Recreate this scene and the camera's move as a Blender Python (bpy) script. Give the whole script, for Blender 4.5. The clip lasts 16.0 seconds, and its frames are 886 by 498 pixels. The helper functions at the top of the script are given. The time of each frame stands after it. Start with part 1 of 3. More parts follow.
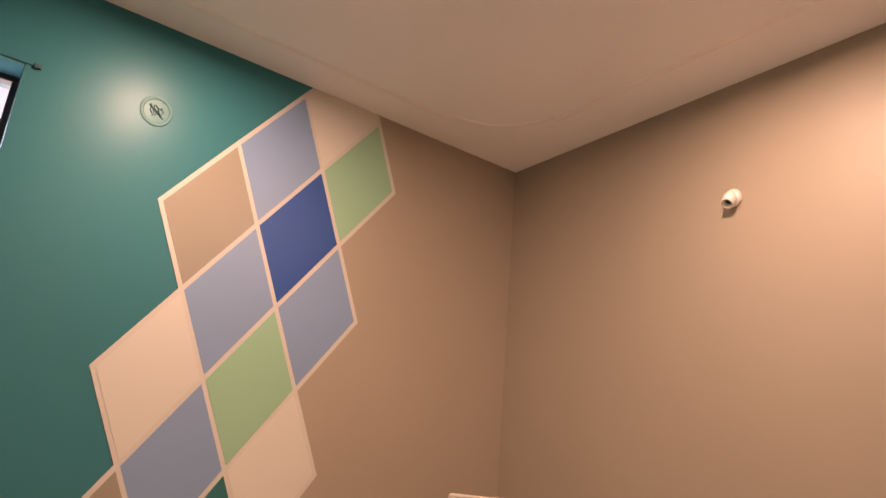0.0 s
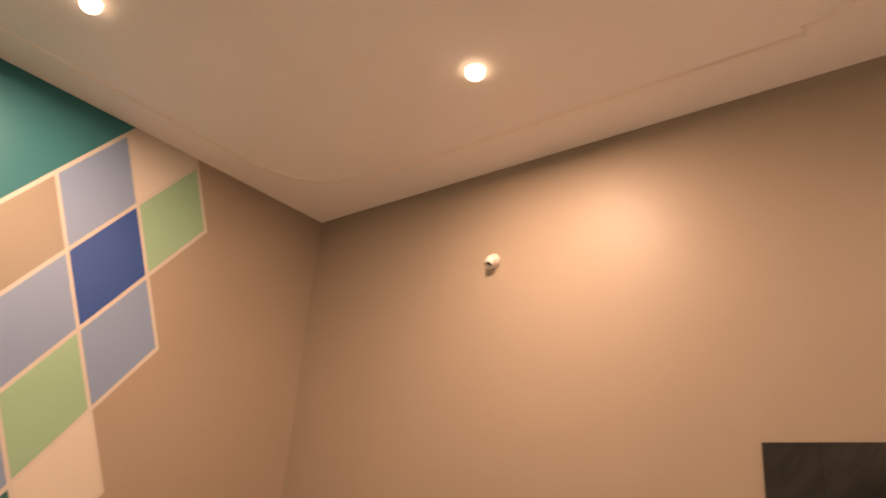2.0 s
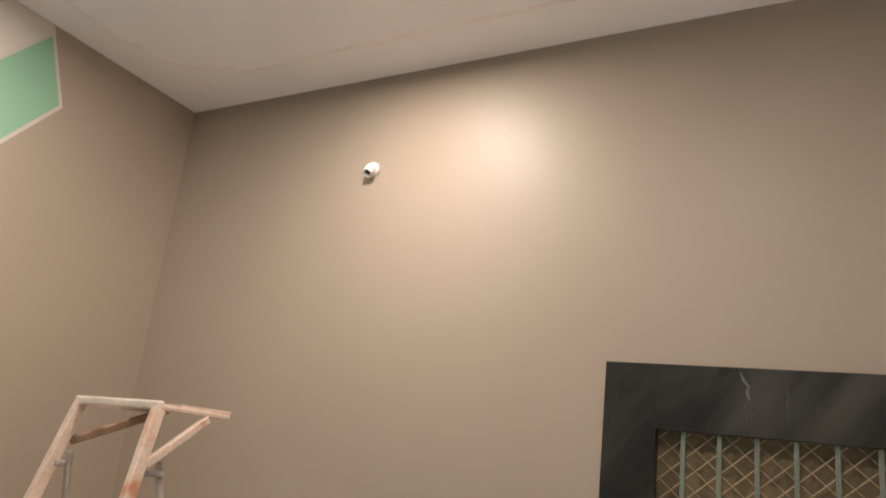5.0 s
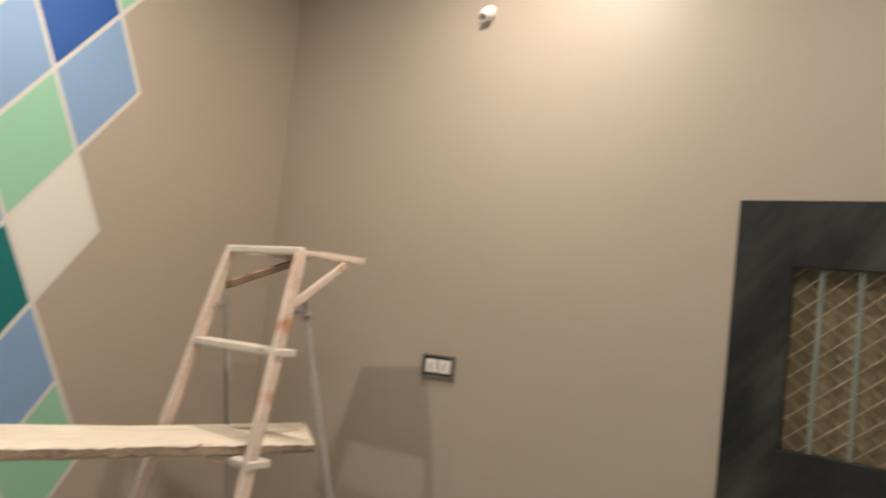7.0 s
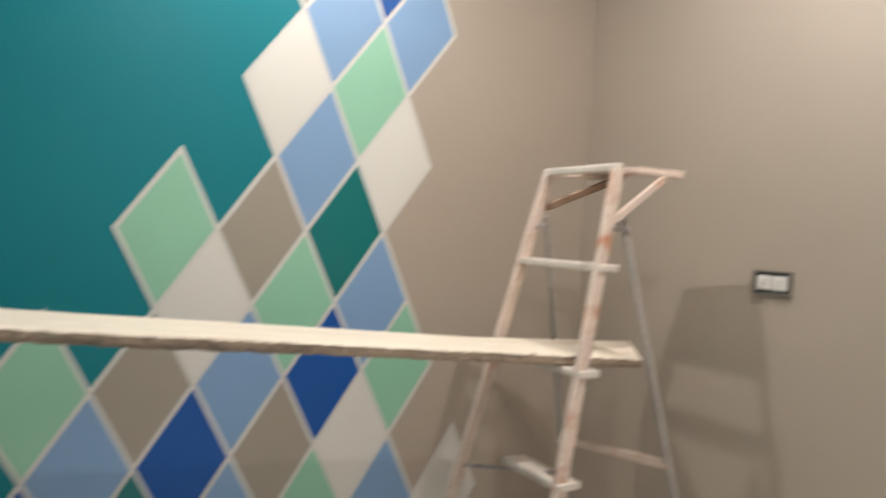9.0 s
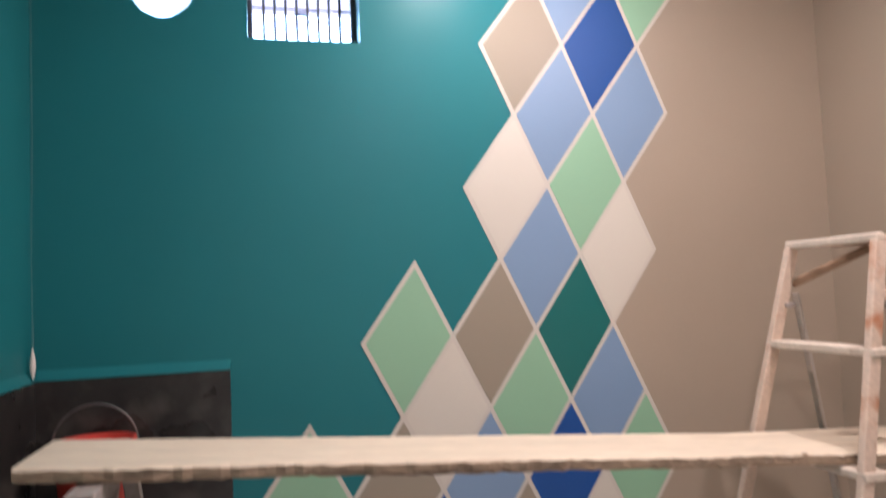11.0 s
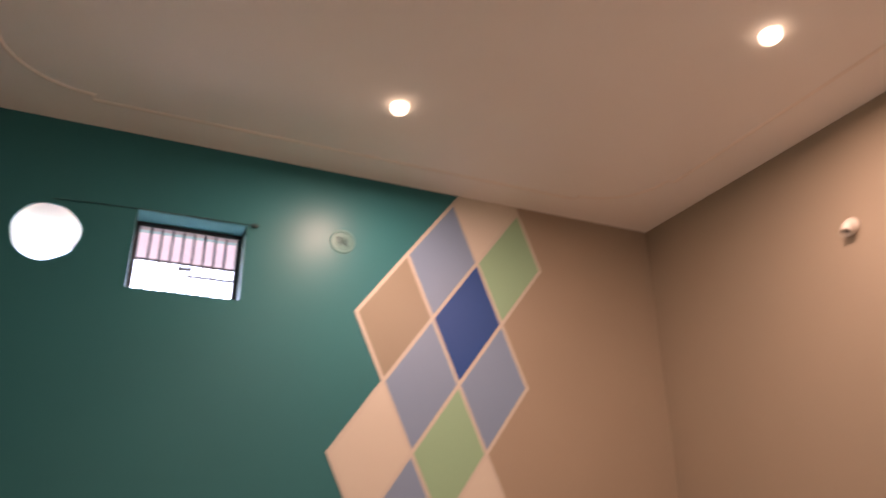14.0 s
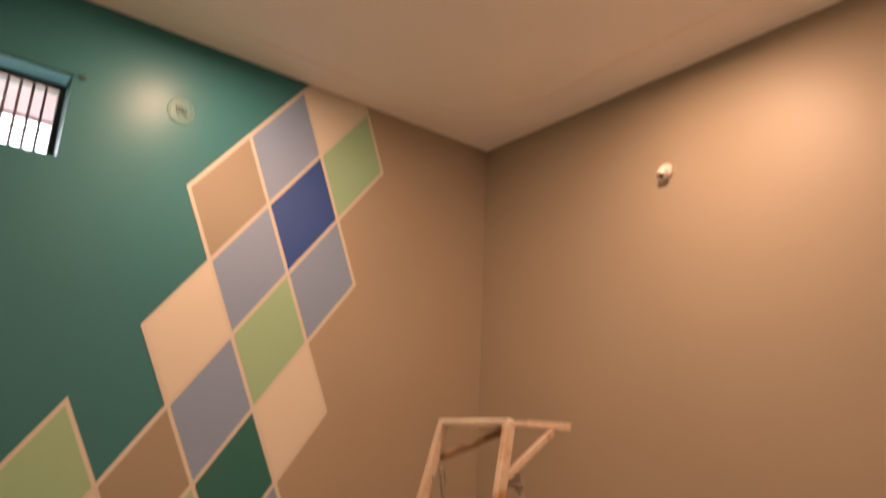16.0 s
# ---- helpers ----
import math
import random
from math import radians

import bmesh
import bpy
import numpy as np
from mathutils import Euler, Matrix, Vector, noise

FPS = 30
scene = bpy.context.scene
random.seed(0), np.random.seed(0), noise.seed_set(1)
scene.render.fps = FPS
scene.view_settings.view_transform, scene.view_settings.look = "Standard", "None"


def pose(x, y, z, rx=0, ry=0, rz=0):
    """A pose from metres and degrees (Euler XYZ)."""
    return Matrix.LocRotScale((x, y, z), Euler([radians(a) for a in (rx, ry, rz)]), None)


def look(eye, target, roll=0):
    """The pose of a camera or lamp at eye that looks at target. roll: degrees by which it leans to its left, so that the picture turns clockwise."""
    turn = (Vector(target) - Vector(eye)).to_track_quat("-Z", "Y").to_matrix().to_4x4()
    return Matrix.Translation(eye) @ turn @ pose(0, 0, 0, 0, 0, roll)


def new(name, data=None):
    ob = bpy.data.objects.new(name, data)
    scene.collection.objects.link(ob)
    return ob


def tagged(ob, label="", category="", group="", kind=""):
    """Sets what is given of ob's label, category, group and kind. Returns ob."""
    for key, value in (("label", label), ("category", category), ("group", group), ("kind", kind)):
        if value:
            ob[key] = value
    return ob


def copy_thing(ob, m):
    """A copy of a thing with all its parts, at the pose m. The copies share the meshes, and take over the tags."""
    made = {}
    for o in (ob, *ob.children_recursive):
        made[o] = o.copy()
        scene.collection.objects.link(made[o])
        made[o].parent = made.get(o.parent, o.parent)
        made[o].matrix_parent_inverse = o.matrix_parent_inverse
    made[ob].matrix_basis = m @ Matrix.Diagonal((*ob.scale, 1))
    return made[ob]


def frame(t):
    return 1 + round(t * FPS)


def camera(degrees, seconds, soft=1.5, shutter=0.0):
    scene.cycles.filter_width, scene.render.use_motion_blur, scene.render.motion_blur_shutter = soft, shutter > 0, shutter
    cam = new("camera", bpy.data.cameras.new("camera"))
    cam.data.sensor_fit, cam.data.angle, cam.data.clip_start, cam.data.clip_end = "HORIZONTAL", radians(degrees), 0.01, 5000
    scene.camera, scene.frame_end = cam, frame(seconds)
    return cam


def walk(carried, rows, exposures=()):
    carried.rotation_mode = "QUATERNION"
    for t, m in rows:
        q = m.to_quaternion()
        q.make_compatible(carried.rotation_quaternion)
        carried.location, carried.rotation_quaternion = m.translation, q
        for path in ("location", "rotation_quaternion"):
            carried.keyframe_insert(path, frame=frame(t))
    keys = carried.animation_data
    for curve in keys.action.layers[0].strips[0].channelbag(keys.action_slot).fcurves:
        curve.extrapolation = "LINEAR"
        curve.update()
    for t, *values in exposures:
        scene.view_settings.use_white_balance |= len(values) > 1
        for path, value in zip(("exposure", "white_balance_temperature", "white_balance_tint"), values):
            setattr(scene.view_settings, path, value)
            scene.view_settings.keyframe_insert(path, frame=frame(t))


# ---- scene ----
def shot(x, y, z, yaw, pitch, roll):
    """A camera pose: place, heading, tilt up, lean to the right."""
    return pose(x, y, z, 0, 0, yaw) @ pose(0, 0, 0, 90 + pitch) @ pose(0, 0, 0, 0, 0, -roll)


PATH = [
    (0.0, shot(-2.051, -2.315, 1.707, -35.86, 17.81, -5.06)),
    (0.0333, shot(-2.051, -2.315, 1.707, -35.86, 17.81, -5.06)),
    (0.2, shot(-2.258, -2.572, 1.574, -37.34, 18.96, -5.02)),
    (0.5, shot(-2.264, -2.610, 1.557, -39.16, 19.68, -4.61)),
    (1.0, shot(-2.257, -2.619, 1.562, -43.19, 20.07, -3.80)),
    (1.5, shot(-2.257, -2.636, 1.573, -47.43, 21.23, -4.09)),
    (2.0, shot(-2.252, -2.635, 1.571, -51.16, 22.79, -4.13)),
    (2.5, shot(-2.246, -2.642, 1.581, -53.83, 23.54, -4.15)),
    (3.0, shot(-2.241, -2.650, 1.585, -57.96, 24.25, -4.27)),
    (3.2, shot(-2.233, -2.650, 1.583, -58.94, 23.52, -4.40)),
    (5.3, shot(-2.204, -2.638, 1.540, -61.37, 16.14, -6.18)),
    (5.5, shot(-2.205, -2.640, 1.528, -60.71, 15.28, -6.27)),
    (6.0, shot(-2.204, -2.639, 1.504, -59.15, 11.52, -5.59)),
    (6.5, shot(-2.210, -2.622, 1.495, -58.57, 8.42, -5.65)),
    (7.0, shot(-2.228, -2.600, 1.495, -53.95, 5.31, -5.46)),
    (7.5, shot(-2.241, -2.596, 1.481, -48.59, 3.86, -5.91)),
    (8.0, shot(-2.242, -2.598, 1.474, -43.85, 2.76, -6.31)),
    (8.5, shot(-2.242, -2.589, 1.458, -37.78, 0.76, -4.39)),
    (9.0, shot(-2.264, -2.590, 1.416, -30.29, -1.23, -3.09)),
    (9.2, shot(-2.279, -2.591, 1.403, -27.39, -2.11, -2.70)),
    (11.3, shot(-2.342, -2.568, 1.579, -13.65, 6.14, 2.83)),
    (11.5, shot(-2.349, -2.575, 1.593, -14.28, 8.57, 3.08)),
    (12.0, shot(-2.362, -2.599, 1.605, -16.71, 15.51, 4.01)),
    (12.5, shot(-2.351, -2.621, 1.607, -14.82, 18.84, 3.36)),
    (13.0, shot(-2.343, -2.635, 1.610, -15.42, 20.08, 2.72)),
    (13.5, shot(-2.322, -2.653, 1.613, -19.07, 21.33, 0.76)),
    (14.0, shot(-2.311, -2.663, 1.604, -23.79, 22.77, 0.41)),
    (14.5, shot(-2.307, -2.662, 1.613, -29.11, 24.22, -0.72)),
    (15.0, shot(-2.295, -2.675, 1.608, -34.17, 22.95, -0.13)),
    (15.5, shot(-2.307, -2.686, 1.593, -37.09, 20.73, -2.44)),
    (16.0, shot(-2.341, -2.668, 1.562, -37.89, 15.58, -2.75)),
]
cam = camera(63.4, 16.0, soft=1.6, shutter=0.9)
walk(cam, PATH, exposures=[
    (0.0, 4.62, 8500, 32), (1.5, 4.69, 10200, 34), (2.5, 4.83, 8500, 22), (3.0, 4.95, 7500, 18), (5.5, 4.98, 5850, 2), (6.5, 5.07, 5800, 0),
    (8.0, 5.22, 5450, -4), (9.2, 5.33, 5200, -2), (11.3, 5.06, 5800, 15), (12.5, 4.60, 6700, 24), (13.5, 4.54, 7500, 31), (15.0, 4.22, 9500, 35), (16.0, 4.48, 10500, 32)])

# ---- size of the room ----
W, D, H = 3.076, 3.10, 3.10          # wall_north is y = 0, wall_east is x = 0
T_WALL = 0.23

# ---- world and lights ----
world = bpy.data.worlds.new("sky")
scene.world = world
world.use_nodes = True
wn = world.node_tree
sky = wn.nodes.new("ShaderNodeTexSky")
sky.sky_type, sky.sun_disc = "NISHITA", False
sky.sun_elevation, sky.sun_rotation = radians(38), radians(200)
wn.links.new(sky.outputs[0], wn.nodes["Background"].inputs[0])
wn.nodes["Background"].inputs[1].default_value = 0.15

sun = new("sun", bpy.data.lights.new("sun", "SUN"))
sun.data.energy, sun.data.angle, sun.data.color = 3.0, radians(0.5), (1.0, 0.95, 0.88)
sun.matrix_world = look((1.5, -4.0, 9.0), (-1.0, 3.0, 0.0))

# third lamp is unseen, added opposite the first to fill, and dimmer
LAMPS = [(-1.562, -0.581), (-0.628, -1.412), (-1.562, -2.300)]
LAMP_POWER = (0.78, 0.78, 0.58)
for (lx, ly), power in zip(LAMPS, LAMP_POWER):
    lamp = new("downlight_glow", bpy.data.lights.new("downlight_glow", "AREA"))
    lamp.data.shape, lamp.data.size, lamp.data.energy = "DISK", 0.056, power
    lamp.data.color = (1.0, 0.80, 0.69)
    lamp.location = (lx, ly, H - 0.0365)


# ---- materials ----
def material(name, colour, rough=0.5, metal=0.0, vary=0.12, scale=6.0, grain=90.0, bump=0.08, depth=0.002, stretch=(1, 1, 1), dark=None, amount=0.5, spread=3.0, spec=0.5, turn=None):
    """A surface with a broad variation, a fine grain, relief and optional stains of a second colour."""
    m = bpy.data.materials.new(name)
    m.use_nodes = True
    n, l = m.node_tree.nodes, m.node_tree.links
    b = n["Principled BSDF"]
    b.inputs["Metallic"].default_value = metal
    b.inputs["Specular IOR Level"].default_value = spec
    co, mp = n.new("ShaderNodeTexCoord"), n.new("ShaderNodeMapping")
    mp.inputs["Scale"].default_value = stretch
    if turn is not None:
        mp.vector_type = "TEXTURE"
        mp.inputs["Rotation"].default_value = (radians(turn), 0, 0)
    l.new(co.outputs["Object"], mp.inputs[0])
    broad, fine = n.new("ShaderNodeTexNoise"), n.new("ShaderNodeTexNoise")
    for node, s, d in ((broad, scale, 4), (fine, grain, 3)):
        node.inputs["Scale"].default_value, node.inputs["Detail"].default_value = s, d
        l.new(mp.outputs[0], node.inputs["Vector"])
    add = n.new("ShaderNodeMath")
    add.operation = "ADD"
    l.new(broad.outputs[0], add.inputs[0])
    l.new(fine.outputs[0], add.inputs[1])
    ramp = n.new("ShaderNodeMapRange")
    ramp.inputs[1].default_value, ramp.inputs[2].default_value = 0.5, 1.5
    ramp.inputs[3].default_value, ramp.inputs[4].default_value = 1 - vary, 1 + vary
    l.new(add.outputs[0], ramp.inputs[0])
    hue = n.new("ShaderNodeHueSaturation")
    hue.inputs["Color"].default_value = colour
    l.new(ramp.outputs[0], hue.inputs["Value"])
    last = hue.outputs[0]
    if dark:
        stain, step, mix = n.new("ShaderNodeTexNoise"), n.new("ShaderNodeValToRGB"), n.new("ShaderNodeMixRGB")
        stain.inputs["Scale"].default_value, stain.inputs["Detail"].default_value = spread, 6
        l.new(mp.outputs[0], stain.inputs["Vector"])
        step.color_ramp.elements[0].position, step.color_ramp.elements[1].position = 1 - amount - 0.08, 1 - amount + 0.12
        l.new(stain.outputs[0], step.inputs[0])
        l.new(step.outputs[0], mix.inputs[0])
        l.new(last, mix.inputs[1])
        mix.inputs[2].default_value = dark
        last = mix.outputs[0]
    l.new(last, b.inputs["Base Color"])
    rr = n.new("ShaderNodeMapRange")
    rr.inputs[3].default_value, rr.inputs[4].default_value = rough * 0.88, min(1, rough * 1.12)
    l.new(broad.outputs[0], rr.inputs[0])
    l.new(rr.outputs[0], b.inputs["Roughness"])
    bp = n.new("ShaderNodeBump")
    bp.inputs["Strength"].default_value, bp.inputs["Distance"].default_value = bump, depth
    l.new(fine.outputs[0], bp.inputs["Height"])
    l.new(bp.outputs[0], b.inputs["Normal"])
    return m


def wall_paint(name, colour, rough=0.36, vary=0.07, spec=0.5):
    return material(name, colour, rough, vary=vary, scale=1.6, grain=330, bump=0.12, depth=0.0015, spec=spec)


TEAL = wall_paint("teal satin paint", (0.020, 0.156, 0.174, 1), 0.37, spec=0.22)
BEIGE = wall_paint("beige satin paint", (0.340, 0.277, 0.210, 1), 0.48, spec=0.46)
PAINTS = {
    "W": wall_paint("off-white diamond paint", (0.575, 0.535, 0.460, 1), 0.45),
    "L": wall_paint("light blue diamond paint", (0.184, 0.276, 0.418, 1), 0.42),
    "G": wall_paint("mint green diamond paint", (0.246, 0.435, 0.283, 1), 0.42),
    "B": wall_paint("royal blue diamond paint", (0.014, 0.069, 0.262, 1), 0.42, spec=0.3),
    "T": wall_paint("taupe diamond paint", (0.278, 0.236, 0.178, 1), 0.42),
    "D": wall_paint("dark teal diamond paint", (0.007, 0.121, 0.112, 1), 0.36),
}
CREAM = wall_paint("cream line paint", (0.541, 0.496, 0.435, 1), 0.5, 0.10)
# wall teal made paler: daylight on the soffit is put into this colour
REVEAL_DAYLIT = wall_paint("unpolished teal lightened for daylight", (0.095, 0.400, 0.480, 1), 0.9, 0.25, 0.1)
SMEARED = wall_paint("teal-smeared clear plastic", (0.050, 0.185, 0.180, 1), 0.45, 0.3)
CREAMTEAL = wall_paint("pale teal cord", (0.082, 0.213, 0.221, 1), 0.6)
WHITE = wall_paint("white ceiling paint", (0.89, 0.85, 0.82, 1), 0.6)
RIDGE = material("ceiling moulding", (0.88, 0.80, 0.74, 1), 0.55, vary=0.08)
TILE = material("floor tile", (0.86, 0.82, 0.77, 1), 0.25, vary=0.08, scale=2, grain=30, bump=0.02)
STONE = material("black polished stone", (0.022, 0.020, 0.019, 1), 0.28, vary=0.45, scale=5, grain=40, bump=0.03, dark=(0.075, 0.068, 0.06, 1), amount=0.38, spread=7)
DOORWOOD = material("dark stained door wood", (0.0145, 0.0135, 0.0115, 1), 0.46, vary=0.6, scale=5, grain=38, bump=0.12, stretch=(1, 1, 4), dark=(0.048, 0.046, 0.037, 1), amount=0.44, spread=7, spec=0.3, turn=38)
LADDER = material("paint-splashed ladder wood", (0.60, 0.47, 0.37, 1), 0.62, vary=0.22, scale=9, grain=70, bump=0.3, depth=0.003, dark=(0.42, 0.17, 0.075, 1), amount=0.37, spread=11)
STEP = material("whitewashed step wood", (0.63, 0.54, 0.445, 1), 0.65, vary=0.2, scale=9, grain=80, bump=0.3, depth=0.003, dark=(0.33, 0.22, 0.15, 1), amount=0.30, spread=14)
GREYWOOD = material("grey weathered wood", (0.30, 0.26, 0.235, 1), 0.7, vary=0.25, scale=8, grain=60, bump=0.3, dark=(0.12, 0.09, 0.07, 1), amount=0.35, spread=9)
BROWNWOOD = material("bare brown wood", (0.24, 0.15, 0.09, 1), 0.7, vary=0.3, scale=8, grain=60, bump=0.3)
FADED = material("faded blue-grey wood", (0.36, 0.315, 0.27, 1), 0.7, vary=0.2, scale=8, grain=60, bump=0.2)
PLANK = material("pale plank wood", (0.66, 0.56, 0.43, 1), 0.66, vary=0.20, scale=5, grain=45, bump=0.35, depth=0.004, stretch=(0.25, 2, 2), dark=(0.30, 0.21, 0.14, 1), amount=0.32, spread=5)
PLANKEDGE = material("darker rough plank sides and underside", (0.30, 0.22, 0.15, 1), 0.8, vary=0.4, scale=12, grain=70, bump=0.6, depth=0.006, stretch=(0.4, 2, 2), dark=(0.10, 0.07, 0.05, 1), amount=0.42, spread=9)
PVC = material("white moulded plastic", (0.72, 0.66, 0.60, 1), 0.38, vary=0.04, bump=0.0)
BOXGREY = material("dark grey switch frame", (0.12, 0.105, 0.085, 1), 0.5, vary=0.3, scale=15, bump=0.05)
BLACK = material("dark plastic", (0.02, 0.018, 0.016, 1), 0.4, vary=0.2, bump=0.02)
SWITCH = material("ivory switch plastic", (0.63, 0.58, 0.51, 1), 0.35, vary=0.08, scale=20, bump=0.0)
STEEL = material("dark painted steel", (0.03, 0.032, 0.045, 1), 0.5, vary=0.3, bump=0.05)
GREENBAR = material("grey-green painted bar", (0.15, 0.165, 0.13, 1), 0.5, vary=0.2, bump=0.1)
MESH = material("bronze expanded mesh", (0.36, 0.275, 0.165, 1), 0.55, metal=0.1, vary=0.25, bump=0.05)
BROWN = material("dim room brown", (0.158, 0.116, 0.058, 1), 0.75, vary=0.3, scale=7, grain=50, bump=0.2)
LEDGE = material("pale stone ledge", (0.55, 0.50, 0.45, 1), 0.45, vary=0.15, bump=0.1)
RED = material("red bucket plastic", (0.50, 0.045, 0.030, 1), 0.4, vary=0.12, bump=0.02)
JWIRE = material("paint-smeared wire", (0.010, 0.060, 0.065, 1), 0.5, vary=0.3, bump=0.0)
SCUFF = material("pale scuff", (0.11, 0.10, 0.08, 1), 0.7, vary=0.3, scale=40)
STREAK = material("faint drip", (0.050, 0.046, 0.037, 1), 0.7, vary=0.3, scale=40)
GREYMETAL = material("galvanised wire", (0.22, 0.21, 0.20, 1), 0.45, metal=0.8, vary=0.1, bump=0.0)
CONCRETE = material("outdoor concrete", (0.20, 0.19, 0.19, 1), 0.85, vary=0.15, scale=2, bump=0.2)
LILAC = material("pale lilac outdoor paint", (0.40, 0.315, 0.36, 1), 0.8, vary=0.10, scale=3, bump=0.1)


def glowing(name, colour, strength):
    m = bpy.data.materials.new(name)
    m.use_nodes = True
    n = m.node_tree.nodes
    n["Principled BSDF"].inputs["Emission Color"].default_value = colour
    n["Principled BSDF"].inputs["Emission Strength"].default_value = strength
    return m


GLOW = glowing("lit lamp lens", (1.0, 0.86, 0.68, 1), 0.17)


milky = bpy.data.materials.new("milky plastic sheet")
milky.use_nodes = True
mt = milky.node_tree
trans = mt.nodes.new("ShaderNodeBsdfTranslucent")
trans.inputs[0].default_value = (0.92, 0.95, 0.95, 1)
see = mt.nodes.new("ShaderNodeBsdfTransparent")
both = mt.nodes.new("ShaderNodeMixShader")
both.inputs[0].default_value = 0.45
mt.links.new(trans.outputs[0], both.inputs[1])
mt.links.new(see.outputs[0], both.inputs[2])
mt.links.new(both.outputs[0], mt.nodes["Material Output"].inputs[0])


# ---- mesh helpers ----
def mesh_of(name, bm, mat, smooth=False):
    me = bpy.data.meshes.new(name)
    bmesh.ops.recalc_face_normals(bm, faces=bm.faces)
    bm.to_mesh(me)
    bm.free()
    me.materials.append(mat)
    if smooth:
        me.polygons.foreach_set("use_smooth", [True] * len(me.polygons))
    return me


def part(name, bm, mat, parent, label="", smooth=False):
    ob = new(name, mesh_of(name, bm, mat, smooth))
    ob.parent = parent
    return tagged(ob, label)


def thing(name, label, category, at=(0, 0, 0), group="", kind=""):
    ob = new(name)
    ob.location = at
    ob.empty_display_size = 0.05
    return tagged(ob, label, category, group, kind)


def solid(name, bm, mat, label, category, kind="", group="", smooth=False):
    return tagged(new(name, mesh_of(name, bm, mat, smooth)), label, category, group, kind)


def box(bm, lo, hi, bevel=0.0, m=None):
    """A box between two corners, with bevelled edges."""
    c = [(a + b) / 2 for a, b in zip(lo, hi)]
    s = [abs(b - a) for a, b in zip(lo, hi)]
    mat = Matrix.Translation(c) @ Matrix.Diagonal((*s, 1))
    made = bmesh.ops.create_cube(bm, size=1, matrix=mat)["verts"]
    if bevel:
        edges = list({e for v in made for e in v.link_edges})
        made = bmesh.ops.bevel(bm, geom=edges, offset=bevel, segments=2, affect="EDGES", profile=0.5)["verts"]
    if m:
        bmesh.ops.transform(bm, matrix=m, verts=list({v for v in made}))
    return bm


def bar(bm, a, b, w, t, side=(0, 1, 0), bevel=0.004):
    """A squared bar from a to b: w wide along side, t thick."""
    a, b = Vector(a), Vector(b)
    z = (b - a).normalized()
    y = (Vector(side) - z * z.dot(Vector(side))).normalized()
    x = y.cross(z)
    m = Matrix((x, y, z)).transposed().to_4x4()
    m.translation = (a + b) / 2
    tmp = bmesh.new()
    box(tmp, (-t / 2, -w / 2, -(b - a).length / 2), (t / 2, w / 2, (b - a).length / 2), bevel)
    for v in tmp.verts:
        v.co = m @ v.co
    join(bm, tmp)
    return bm


def join(bm, tmp):
    me = bpy.data.meshes.new("tmp")
    tmp.to_mesh(me)
    tmp.free()
    bm.from_mesh(me)
    bpy.data.meshes.remove(me)


def tube(bm, pts, r, n=8, caps=True):
    """A round rod along a line of points."""
    pts = [Vector(p) for p in pts]
    rings = []
    for k, p in enumerate(pts):
        d = (pts[min(k + 1, len(pts) - 1)] - pts[max(k - 1, 0)]).normalized()
        up = Vector((0, 0, 1)) if abs(d.z) < 0.9 else Vector((1, 0, 0))
        u = d.cross(up).normalized()
        v = d.cross(u)
        rings.append([bm.verts.new(p + r * (math.cos(2 * math.pi * i / n) * u + math.sin(2 * math.pi * i / n) * v)) for i in range(n)])
    for a, b in zip(rings, rings[1:]):
        for i in range(n):
            bm.faces.new((a[i], a[(i + 1) % n], b[(i + 1) % n], b[i]))
    if caps:
        bm.faces.new(rings[0][::-1])
        bm.faces.new(rings[-1])
    return bm


def lathe(bm, profile, m=None, n=32, close=False):
    """A turned shape about z: profile of (radius, height)."""
    m = m or Matrix()
    rings = [[bm.verts.new(m @ Vector((r * math.cos(2 * math.pi * i / n), r * math.sin(2 * math.pi * i / n), z))) for i in range(n)] for r, z in profile]
    pairs = list(zip(rings, rings[1:]))
    if close:
        pairs.append((rings[-1], rings[0]))
    for a, b in pairs:
        for i in range(n):
            bm.faces.new((a[i], a[(i + 1) % n], b[(i + 1) % n], b[i]))
    return bm


def disc(bm, r, m=None, n=32):
    m = m or Matrix()
    bm.faces.new([bm.verts.new(m @ Vector((r * math.cos(2 * math.pi * i / n), r * math.sin(2 * math.pi * i / n), 0))) for i in range(n)])
    return bm


def slab(bm, outline, put, front, back):
    """A flat plate: outline of (u, v) put into space by put(u, v, depth)."""
    a = [bm.verts.new(put(u, v, front)) for u, v in outline]
    b = [bm.verts.new(put(u, v, back)) for u, v in outline]
    bm.faces.new(a)
    bm.faces.new(b[::-1])
    for i in range(len(a)):
        j = (i + 1) % len(a)
        bm.faces.new((a[j], a[i], b[i], b[j]))
    return bm


